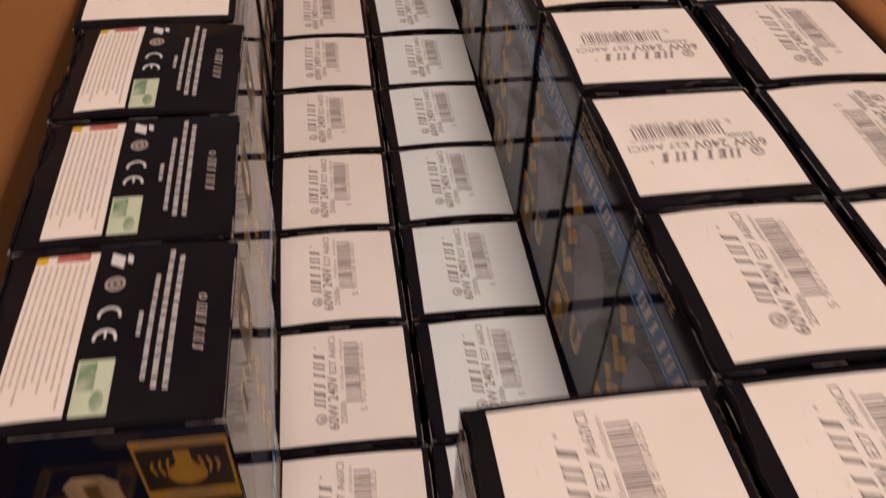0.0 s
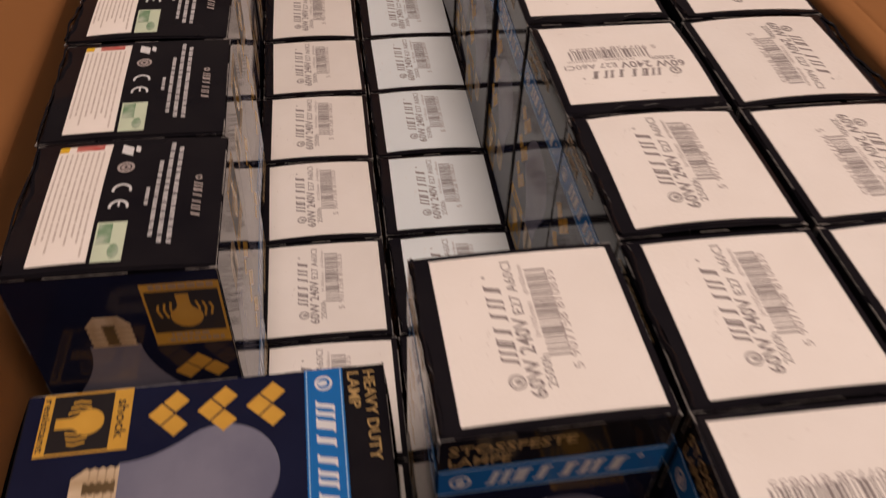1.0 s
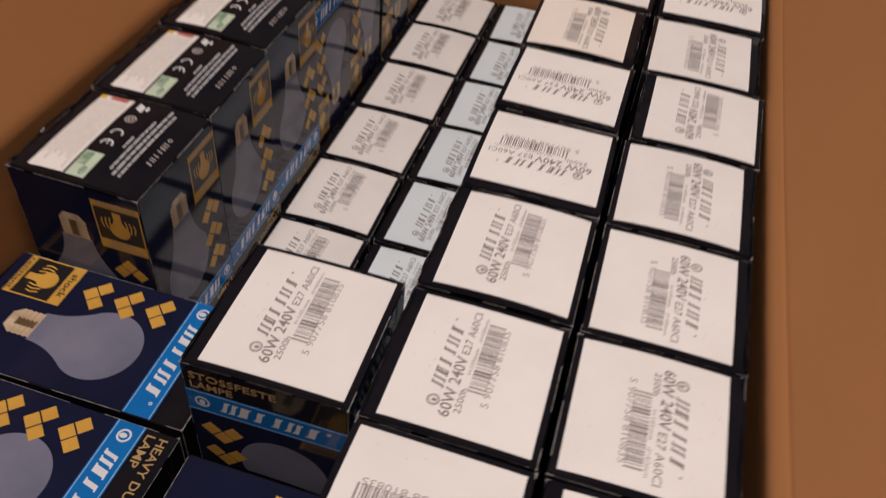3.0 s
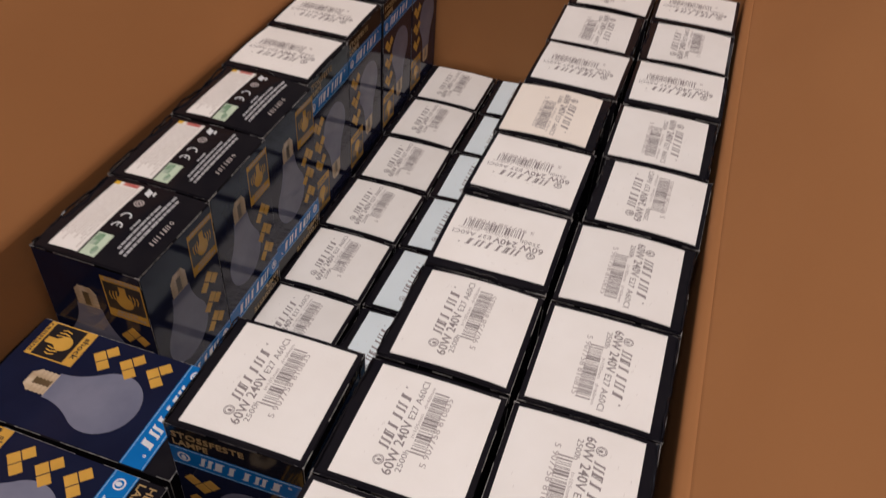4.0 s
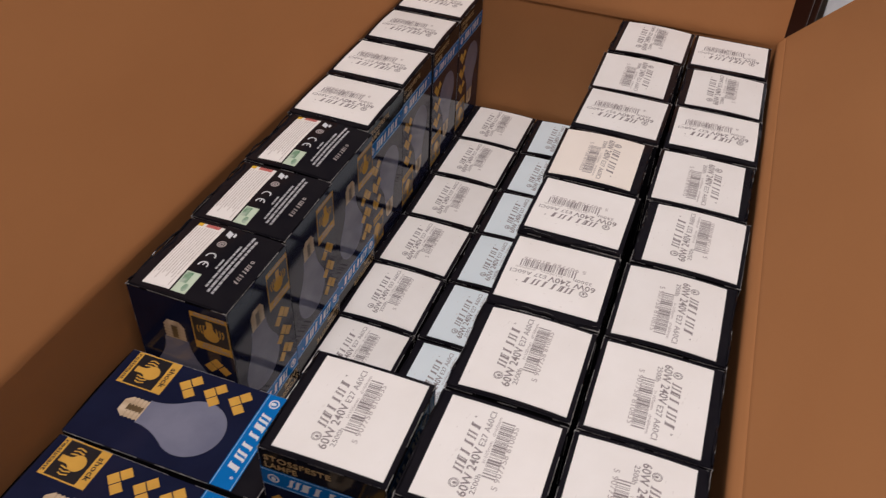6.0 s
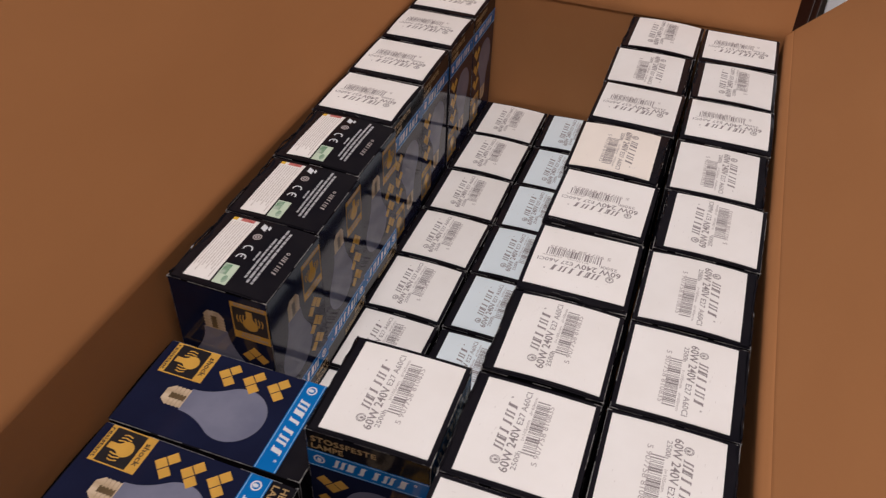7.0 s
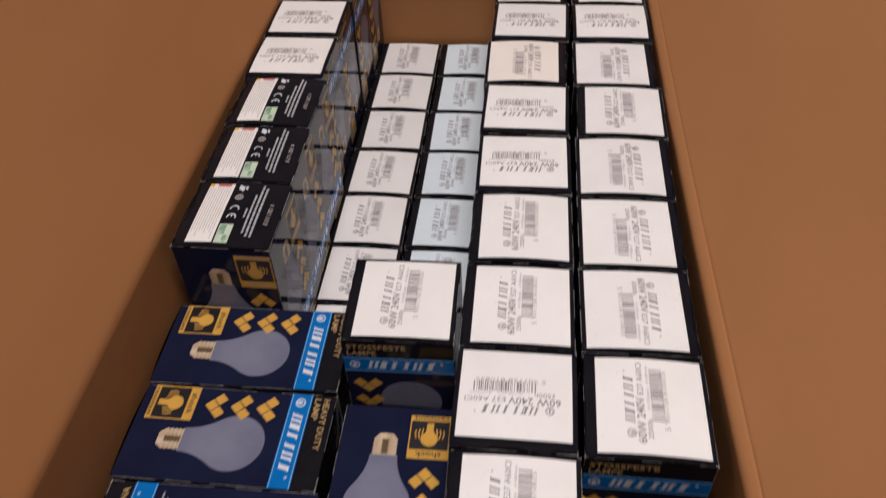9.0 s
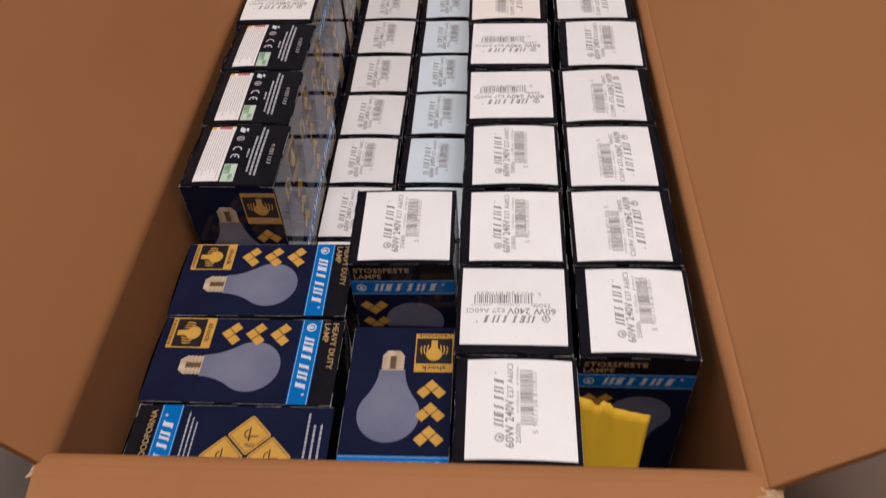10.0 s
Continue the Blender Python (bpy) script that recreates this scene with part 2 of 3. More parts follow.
def brand_strokes(x, y, width, height, slant, weight=1.0):
    """The maker's name as plain slanted strokes."""
    out = []
    step = width / 6
    for i, stems in enumerate((((0, 0.2), (0.5, 0.2)), ((0.02, 0.27), (0.36, 0.12)), ((0.02, 0.25),), ((0.1, 0.25),), ((-0.12, 0.2), (0.36, 0.2)), ((0.14, 0.34),))):
        for at, k in stems:
            x0 = x + (i + at) * step
            w, foot = step * k * weight, height * 0.11
            out.append(rect(x0, y, x0 + w, y + height, slant))
            out.append(rect(x0 - 0.10 * step, y, x0, y + foot, slant * 0.11))
            out.append(rect(x0 + w + slant * 0.89, y + height - foot, x0 + w + 0.10 * step + slant * 0.89, y + height, slant * 0.11))
    return out


def label_sheet(var=1):
    def place(u, v):
        s, w = u * LP, v * WP
        return s, w, 0.0003 + label_lift(s, w, var)
    me = finish(grid_slab(place, 8, 8, 0.00028), "end_label", smooth=True)
    me.set_sharp_from_angle(angle=0.4)
    return me


def lifted(build, var):
    def made():
        me = build()
        me = finish(me, "print") if isinstance(me, bmesh.types.BMesh) else me
        return curved(me, lambda s, w: label_lift(s, w, var) + 0.0003)
    return made


def barcode():
    rng = random.Random(5)
    polys, s = [], 0.32 * LP
    while s < 0.865 * LP:
        w = rng.choice((0.00035, 0.00035, 0.0007, 0.00105))
        polys.append(rect(s, (1 - 0.618) * WP, s + w, (1 - 0.50) * WP))
        s += w + rng.choice((0.00035, 0.0006, 0.0009))
    return slabs(polys)


def fine_lines(x0, x1, y0, y1, count, seed, height=0.5, word=1.0):
    """Lines of print too small to read, as plain bars broken into words."""
    rng = random.Random(seed)
    polys, step = [], (y1 - y0) / count
    for i in range(count):
        x, end = x0, x0 + (x1 - x0) * rng.uniform(0.8, 1.0)
        while x < end:
            w = min(rng.uniform(0.0022, 0.006) * word, end - x)
            polys.append(rect(x, y0 + i * step, x + w, y0 + (i + height) * step))
            x += w + 0.0005
    return polys


def printed_end(box, paper, var):
    m = face_frame((S / 2 - RIM, -S / 2 + SMALL, H), (0, 1, 0), (-1, 0, 0))
    part("end_flap", shared("end_flap%d" % var, lambda: end_flap(var)), BLACK, box)
    label = part("end_label", shared("end_label%d%s" % (var, paper.name), lambda: label_sheet(var)), paper, box, m, "white printed card end")
    at = lambda name, key, build, mat: part(name, shared("%s%d" % (key, var), lifted(build, var)), mat, label)
    at("brand_mark", "end_brand", lambda: slabs(ring(0.195 * LP, (1 - 0.310) * WP, 0.0019, 0.0023) + ring(0.195 * LP, (1 - 0.310) * WP, 0.0014, 0.00165) + [disc(0.195 * LP, (1 - 0.315) * WP, 0.0006, 0.0009)]
       + brand_strokes(0.295 * LP, (1 - 0.345) * WP, 0.51 * LP, 0.0046, 0.0012) + ring(0.845 * LP, (1 - 0.27) * WP, 0.0002, 0.0005, 8)), BRAND_INK)
    at("power_text", "end_power", lambda: lettering("60W 240V", 0.10 * LP, (1 - 0.44) * WP, 0.46 * LP, 0.0042, bold=0.012), GREY_INK)
    at("socket_text", "end_socket", lambda: lettering("E27 A60CI", 0.585 * LP, (1 - 0.435) * WP, 0.36 * LP, 0.0029), GREY_INK)
    at("life_text", "end_life", lambda: lettering("2500h", 0.145 * LP, (1 - 0.50) * WP, 0.185 * LP, 0.0024), GREY_INK)
    at("size_text", "end_size", lambda: lettering("l=105mm   d=60mm", 0.44 * LP, (1 - 0.49) * WP, 0.47 * LP, 0.0015), PALE_INK)
    tagged(at("barcode", "end_barcode", barcode, BRAND_INK), kind="stuff")
    at("barcode_number", "end_digits", lambda: lettering("5 907758 810835", 0.235 * LP, (1 - 0.657) * WP, 0.625 * LP, 0.0026), PALE_INK)
    tagged(at("scuff_mark", "end_scuff", lambda: scuffs(var), SCUFF), kind="stuff")
    # the tucked-in flap's edge, the worn corners and the highlights painted along the folds
    part("tuck_flap_edge", shared("tuck_edge%d" % var, lambda: tuck_edge(var)), BLACK, box)
    tagged(part("edge_wear", shared("edge_wear%d" % var, lambda: edge_wear(var)), WORN_GLINT, box, label="pale scuffed paper and painted glints along the edges"), kind="stuff")


def scuffs(var):
    """Small faint rubs and specks on the white card."""
    r = random.Random(61 + var)
    polys = []
    for k in range(9):
        x, y = r.uniform(0.06, 0.9) * LP, r.choice((r.uniform(0.05, 0.32), r.uniform(0.76, 0.95))) * WP
        polys.append(rect(x, y, x + r.uniform(0.0003, 0.0016), y + r.uniform(0.00012, 0.0003), r.uniform(-0.0005, 0.0012)))
    polys += [rect(0.80 * LP + k * 0.0012, 0.80 * WP - k * 0.0004, 0.80 * LP + k * 0.0012 + 0.0007, 0.80 * WP - k * 0.0004 + 0.0002) for k in range(3)]
    return slabs(polys)


def end_flap(var):
    """The closing flap that covers the end; its free edge on the wide margin is wavy."""
    def place(u, v):
        wave = 0.0006 * math.sin(7 * v + 2 * var) + 0.00032 * math.sin(19 * v + var)
        x0 = -S / 2 + 0.0013 + wave
        x = x0 + (S / 2 - 0.0003 - x0) * u
        y = (v - 0.5) * (S - 0.0018)
        lip = 0.0005 * max(0.0, 1 - u * 9) * math.sin(5 * v + var)
        return x, y, H + 0.0005 + bow(x, y, var) + lip
    me = finish(grid_slab(place, 12, 16, 0.00045), "end_flap", smooth=True)
    me.set_sharp_from_angle(angle=0.4)
    return me


def tuck_edge(var):
    """The rim of the side panel beside the flap's free edge, crumpled by handling."""
    def place(u, v):
        x = -S / 2 + 0.0001 + v * 0.0006 + 0.0003 * math.sin(9 * u + 2 * var) + 0.00018 * math.sin(31 * u)
        return x, (u - 0.5) * (S - 0.003), H + 0.0009 + 0.0009 * math.sin(9 * u + 3 * var) + 0.0004 * math.sin(29 * u + var) - 0.0003 * v
    return finish(grid_slab(place, 24, 1, 0.0012), "tuck_edge")


def bar(bm, x, y, z, a, b, c):
    vs = [bm.verts.new((x + dx * a, y + dy * b, z + dz * c)) for dz in (-1, 1) for dx, dy in ((-1, -1), (1, -1), (1, 1), (-1, 1))]
    for q in ((3, 2, 1, 0), (4, 5, 6, 7), (0, 1, 5, 4), (1, 2, 6, 5), (2, 3, 7, 6), (3, 0, 4, 7)):
        bm.faces.new([vs[i] for i in q])


def edge_wear(var):
    """Pale rubbed card and painted edge highlights along the folds and at the corners."""
    r = random.Random(23 + var)
    bm = bmesh.new()
    h = S / 2 - 0.00018
    for side in (-1, 1):
        for axis in (0, 1):
            at = -h
            while at < h:
                n = min(r.uniform(0.006, 0.03), h - at)
                w = r.uniform(0.00006, 0.00020)
                x, y = (side * h, at + n / 2) if axis == 0 else (at + n / 2, side * h)
                a, b = (w, n / 2) if axis == 0 else (n / 2, w)
                bar(bm, x, y, H - 0.00005, a, b, 0.0002)
                at += n + r.uniform(0.002, 0.02)
        for other in (-1, 1):
            at = 0.001
            while at < H - 0.001:
                n = min(r.uniform(0.01, 0.04), H - 0.001 - at)
                bar(bm, side * h, other * h, at + n / 2, 0.0001, 0.0001, n / 2)
                at += n + r.uniform(0.002, 0.02)
            g = r.uniform(0.00015, 0.0004)
            bar(bm, side * h, other * h, H - 0.0002, g, g, 0.0004)
    return bm


def bulb_outline(cx, top, width, length):
    """A round bulb: part of a circle, then a neck that draws in smoothly. width: of the ball."""
    r = width * 0.55
    side = [(r * math.sin(radians(a)), r - r * math.cos(radians(a))) for a in range(0, 121, 8)]
    x1, y1 = side[-1]
    neck = width * 0.235
    for k in range(1, 9):
        t = k / 8
        side.append((x1 + (neck - x1) * (1 - (1 - t) ** 2.0), y1 + (length - y1) * t))
    return [(cx + x, top - y) for x, y in side] + [(cx - x, top - y) for x, y in reversed(side) if x > 1e-6]


def y_(v):
    return (1 - v) * H


def chevron(cx, cy, d):
    """Three of the four small squares of a lozenge."""
    out = []
    for dx, dy in ((-0.5, 0.25), (0.5, 0.25), (0, -0.25)):
        k = 0.452 * d
        out.append([(cx + dx * d - k, cy + dy * d), (cx + dx * d, cy + dy * d - k), (cx + dx * d + k, cy + dy * d), (cx + dx * d, cy + dy * d + k)])
    return out


def brand_band(box, m, brand_from=0.2, name="blue_band"):
    band = part(name, shared("band", lambda: slabs([rect(0.0004, y_(0.232), S - 0.0004, y_(0.122))], 0.00006)), BLUE, box, m, "bright blue printed band")
    part("band_line", shared("band_line_a", lambda: slabs([rect(0.0004, y_(0.2275), S - 0.0004, y_(0.2245))], 0.00009)), PALE_BLUE, band)
    part("band_line", shared("band_line_b", lambda: slabs([rect(0.0004, y_(0.1295), S - 0.0004, y_(0.1265))], 0.00009)), PALE_BLUE, band)
    part("brand_mark", shared("band_brand", lambda: slabs(ring(0.10 * S, y_(0.178), 0.0021, 0.0029) + [disc(0.10 * S, y_(0.181), 0.0011, 0.0016)]
         + brand_strokes(0.22 * S, y_(0.203), 0.62 * S, 0.0060, 0.0014, 1.3) + ring(0.885 * S, y_(0.155), 0.0004, 0.0008, 8), 0.0001)), PRINT_WHITE, band)


def bulb_face(box, m, title):
    """The front of a box: title, blue band, bulb picture, gold lozenges, shock sign."""
    one, two, wide, wide2 = ("STOSSFESTE", "LAMPE", 0.53, 0.26) if title != "en" else ("HEAVY DUTY", "LAMP", 0.55, 0.23)
    part("title_text", shared("title1" + title, lambda: lettering(one, 0.045 * S, y_(0.062), wide * S, 0.0037, bold=0.01)), GOLD_TEXT, box, m)
    part("title_text", shared("title2" + title, lambda: lettering(two, 0.045 * S, y_(0.108), wide2 * S, 0.0037, bold=0.01)), GOLD_TEXT, box, m)
    part("navy_field", shared("field", lambda: slabs([rect(0.0005, 0.0005, S - 0.0005, y_(0.228))], 0.00002)), NAVY, box, m)
    brand_band(box, m)
    bulb = part("bulb_picture", shared("bulb", lambda: slabs([bulb_outline(0.58 * S, y_(0.303), 0.0319, 0.0472)])), GLASS_INK, box, m, "greyish frosted bulb printed on the card")

    def socket():
        cx, pts = 0.58 * S, []
        for k in range(17):
            v = 0.722 + 0.085 * k / 16
            pts.append((0.0064 + 0.00035 * math.cos(k * math.pi / 2), y_(v)))
        pts += [(0.0058, y_(0.818)), (0.0036, y_(0.843))]
        return slabs([[(cx + x, y) for x, y in pts] + [(cx - x, y) for x, y in reversed(pts)]], 0.00007)
    cap = part("socket_picture", shared("socket", socket), SOCKET_INK, bulb, label="cream printed screw cap")
    part("thread", shared("thread", lambda: slabs([rect(0.58 * S - 0.0020, y_(0.81 - 0.018 * i), 0.58 * S + 0.0020, y_(0.80 - 0.018 * i)) for i in range(5)]
         + [rect(0.58 * S - 0.0014, y_(0.81), 0.58 * S + 0.0016, y_(0.73))], 0.0001)), SOCKET_DARK, bulb)
    part("ridge", shared("ridges", lambda: slabs([rect(0.58 * S - 0.0060, y_(0.735 + 0.0213 * i), 0.58 * S + 0.0060, y_(0.731 + 0.0213 * i), 0) for i in range(4)], 0.00009)), RIDGE, bulb)
    for v in (0.342, 0.476, 0.61):
        for k, poly in enumerate(chevron(0.195 * S, y_(v), 0.0088)):
            part("gold_lozenge", shared("lozenge%g_%d" % (v, k), lambda: slabs([poly], 0.00007)), GOLD, box, m)
    sign = part("shock_sign", shared("shock", lambda: slabs([rect(0.008 * S, y_(0.955), 0.378 * S, y_(0.712))], 0.00005)), GOLD, box, m, "gold shock resistant sign")
    cx, cy = 0.1935 * S, y_(0.845)
    part("sign_panel", shared("shock_dark", lambda: slabs([rect(0.020 * S, y_(0.926), 0.366 * S, y_(0.763))], 0.00008)), INK_BLACK, sign)
    part("sign_bulb", shared("shock_bulb", lambda: slabs([bulb_outline(cx, cy + 0.0070, 0.0086, 0.0100), rect(cx - 0.0019, cy - 0.0076, cx + 0.0019, cy - 0.0030)], 0.00011)), GOLD, sign)

    def waves():
        out = []
        for k in range(3):
            for side in (-1, 1):
                x = cx + side * (0.0036 + 0.0019 * k)
                out += [rect(x - 0.00035, cy - 0.0042 + 0.0005 * k, x + 0.00035, cy - 0.0010, side * 0.0006), rect(x - 0.00035 + side * 0.0006, cy - 0.0010, x + 0.00035 + side * 0.0006, cy + 0.0030 - 0.0004 * k, -side * 0.0008)]
        return slabs(out, 0.00011)
    part("sign_wave", shared("shock_waves", waves), GOLD, sign)
    if title == "vi":
        part("sign_text", shared("sign_bars", lambda: slabs(fine_lines(0.035 * S, 0.36 * S, y_(0.952), y_(0.931), 1, 5, 0.8, 0.4) + fine_lines(0.11 * S, 0.30 * S, y_(0.758), y_(0.742), 1, 6, 0.8, 0.4)
             + fine_lines(0.04 * S, 0.36 * S, y_(0.738), y_(0.720), 1, 7, 0.8, 0.4), 0.00005, 0.00006)), RIDGE, sign)
        return
    part("sign_text", shared("shock_t1", lambda: lettering("shock", 0.075 * S, y_(0.751), 0.235 * S, 0.0034, bold=0.015, z=0.00006)), INK_BLACK, sign)
    part("sign_text", shared("shock_t2", lambda: lettering("resistant", 0.035 * S, y_(0.951), 0.315 * S, 0.0023, bold=0.015, z=0.00006)), INK_BLACK, sign)


def warning_face(box, m):
    """The back of a box: title, band, fine print, four gold tiles with small signs."""
    part("title_text", shared("title_pl1", lambda: lettering("WSTRZASOODPORNA", 0.06 * S, y_(0.105), 0.88 * S, 0.0036, bold=0.01)), GOLD_TEXT, box, m)
    part("title_text", shared("title_pl2", lambda: lettering("LAMPA", 0.06 * S, y_(0.058), 0.30 * S, 0.0036, bold=0.01)), GOLD_TEXT, box, m)
    part("navy_field", shared("field", lambda: slabs([rect(0.0005, 0.0005, S - 0.0005, y_(0.228))], 0.00002)), NAVY, box, m)
    brand_band(box, m)
    part("fine_print", shared("fine_a", lambda: slabs(fine_lines(0.12 * S, 0.94 * S, y_(0.325), y_(0.255), 3, 3, 0.34, 0.5))), SMALL_PRINT, box, m)
    part("fine_print", shared("fine_b", lambda: slabs(fine_lines(0.12 * S, 0.94 * S, y_(0.955), y_(0.855), 3, 4, 0.32, 0.5))), SMALL_PRINT, box, m)
    for k, (dx, dy) in enumerate(((1, 0), (0, 1), (-1, 0), (0, -1))):
        cx, cy = 0.5 * S - 0.0015 + dx * 0.0132, y_(0.60) + dy * 0.0132
        tile = part("gold_tile", shared("tile%d" % k, lambda: slabs([rounded(cx, cy, 0.0088, 0.0014, 45)], 0.00014)), GOLD, box, m)
        part("tile_border", shared("tileb%d" % k, lambda: slabs([[(cx + a * 0.0112, cy + b * 0.0112), (cx + a * 0.0106, cy + b * 0.0106), (cx + c * 0.0106, cy + d * 0.0106), (cx + c * 0.0112, cy + d * 0.0112)]
                    for a, b, c, d in ((1, 0, 0, 1), (0, 1, -1, 0), (-1, 0, 0, -1), (0, -1, 1, 0))], 0.0002)), SOCKET_DARK, tile)
        part("tile_sign", shared("tiles%d" % k, lambda: slabs(ring(cx + 0.0006, cy, 0.0024, 0.0031, 10, 20, 200) + [rect(cx - 0.0044, cy - 0.0004, cx + 0.0044, cy + 0.0004, 0.001), rect(cx - 0.0012, cy - 0.0052, cx - 0.0004, cy - 0.0004)]
             + ring(cx - 0.004, cy - 0.001, 0.0018, 0.0023, 6, 120, 240) + ring(cx - 0.004, cy - 0.001, 0.0030, 0.0035, 6, 120, 240), 0.0002)), INK_BLACK, tile)


def dark_end(box, var):
    """The dark end with the data label, marks and lines of small print."""
    m = face_frame((-S / 2, -S / 2, 0.0), (0, 1, 0), (1, 0, 0))

    def lift(me):
        me = finish(me, "print") if isinstance(me, bmesh.types.BMesh) else me
        for v in me.vertices:
            v.co.z += bow(v.co.y - S / 2, v.co.x - S / 2, var) + 0.00056
        return me
    at = lambda name, key, build, mat, label="": part(name, shared("%s%d" % (key, var), lambda: lift(build())), mat, box, m, label)
    part("end_flap", shared("end_flap%d" % var, lambda: end_flap(var)), BLACK, box, Matrix.Translation((0, 0, H)) @ Matrix.Rotation(math.pi, 4, "X"))
    part("tuck_flap_edge", shared("tuck_edge%d" % var, lambda: tuck_edge(var)), BLACK, box, Matrix.Translation((0, 0, H)) @ Matrix.Rotation(math.pi, 4, "X"))
    tagged(part("edge_wear", shared("edge_wear%d" % var, lambda: edge_wear(var)), WORN_GLINT, box, Matrix.Translation((0, 0, H)) @ Matrix.Rotation(math.pi, 4, "X"), "pale scuffed paper and painted glints along the edges"), kind="stuff")
    sheet = at("data_label", "dl_sheet", lambda: grid_slab(lambda u, v: ((0.055 + 0.885 * u) * S, (0.131 + 0.275 * v) * S, 0.00015), 8, 4, 0.00014), WHITE, "white label with fine print")
    at("label_print", "dl_lines", lambda: slabs(fine_lines(0.12 * S, 0.92 * S, 0.146 * S, 0.394 * S, 9, 8, 0.34, 4.0), 0.0001, 0.00016), FAINT_INK)
    at("red_flash", "dl_red", lambda: slabs([rect(0.057 * S, 0.22 * S, 0.10 * S, 0.365 * S)], 0.0001, 0.00017), RED)
    at("yellow_flash", "dl_yellow", lambda: slabs([rect(0.057 * S, 0.133 * S, 0.10 * S, 0.181 * S)], 0.0001, 0.00017), YELLOW_INK)
    at("bin_mark", "dl_bin", lambda: slabs([rect(0.06 * S, 0.46 * S, 0.135 * S, 0.52 * S, 0.002), rect(0.075 * S, 0.53 * S, 0.125 * S, 0.555 * S, 0.001)]), PRINT_WHITE)
    at("round_mark", "dl_round", lambda: slabs(ring(0.265 * S, 0.50 * S, 0.0006, 0.0015, 14) + ring(0.265 * S, 0.50 * S, 0.0019, 0.0027, 16)), PALE_INK)

    def ce():
        y = 0.505 * S
        return slabs(ring(0.45 * S, y, 0.0022, 0.0030, 12, 75, 285) + ring(0.575 * S, y, 0.0022, 0.0030, 12, 75, 285) + [rect(0.575 * S - 0.0024, y - 0.0003, 0.575 * S, y + 0.0003)])
    at("ce_mark", "dl_ce", ce, PRINT_WHITE)
    at("green_label", "dl_green", lambda: slabs([rect(0.685 * S, 0.425 * S, 0.945 * S, 0.565 * S)], 0.0001), PALE_GREEN, "pale green and white printed patch")
    at("green_patch", "dl_green2", lambda: slabs([rect(0.70 * S, 0.435 * S, 0.83 * S, 0.50 * S), disc(0.88 * S, 0.52 * S, 0.0028, 0.0016, 12)], 0.0002), GREEN)
    at("address_print", "dl_addr", lambda: slabs(fine_lines(0.44 * S, 0.60 * S, 0.625 * S, 0.65 * S, 1, 1, 0.7) + fine_lines(0.22 * S, 0.80 * S, 0.668 * S, 0.698 * S, 1, 2, 0.66)
       + fine_lines(0.06 * S, 0.98 * S, 0.712 * S, 0.742 * S, 1, 3, 0.74) + fine_lines(0.10 * S, 0.98 * S, 0.757 * S, 0.787 * S, 1, 4, 0.74)), SMALL_PRINT)
    at("brand_mark", "dl_brand", lambda: slabs(ring(0.36 * S, 0.875 * S, 0.0006, 0.0011, 10) + brand_strokes(0.40 * S, 0.855 * S, 0.27 * S, 0.0026, 0.0005)), PALE_INK)



SIDES = {"+x": (1, 0), "-x": (-1, 0), "+y": (0, 1), "-y": (0, -1)}


def side_frame(n):
    n = Vector((*n, 0))
    right = Vector((0, 0, 1)).cross(n)
    return face_frame(n * (S / 2 + 0.00012) - right * (S / 2), right, (0, 0, 1))


PROTO, COUNT = {}, [0]


def bulb_box(m, label, group, faces=(), end="white", paper=WHITE):
    """A box at m; faces: (side of the box itself, title) of the printed sides that can be seen."""
    var = COUNT[0] % 3 if end != "none" else 1
    COUNT[0] += 1
    key = (tuple(faces), end, paper.name, var)
    if key in PROTO:
        ob = copy_thing(PROTO[key], m)
        return tagged(ob, label, "box", group)
    ob = thing("bulb_box", m, label, "box", group)
    part("body", shared("box_body%d" % var, lambda: body_mesh(var)), BLACK, ob, label="dark coated card")
    if end == "white":
        printed_end(ob, paper, var)
    if end == "dark":
        dark_end(ob, var)
    if end == "none" and faces:
        tagged(part("edge_wear", shared("edge_wear1", lambda: edge_wear(1)), WORN_GLINT, ob, label="pale scuffed paper and painted glints along the edges"), kind="stuff")
    for side, title in faces:
        if title == "pl":
            warning_face(ob, side_frame(SIDES[side]))
        else:
            bulb_face(ob, side_frame(SIDES[side]), title)
    PROTO[key] = ob
    return ob


TURNS = {"n": 0, "f": 180, "i": 90}


def local_side(world_side, turn):
    v = Matrix.Rotation(radians(-turn), 3, "Z") @ Vector((*SIDES[world_side], 0))
    return min(SIDES, key=lambda k: (Vector((*SIDES[k], 0)) - v).length)


# ---- room ----


def structure(name, bm, mat, label):
    me = finish(bm, name)
    me.materials.append(mat)
    return tagged(new(name, me), label, kind="structure")


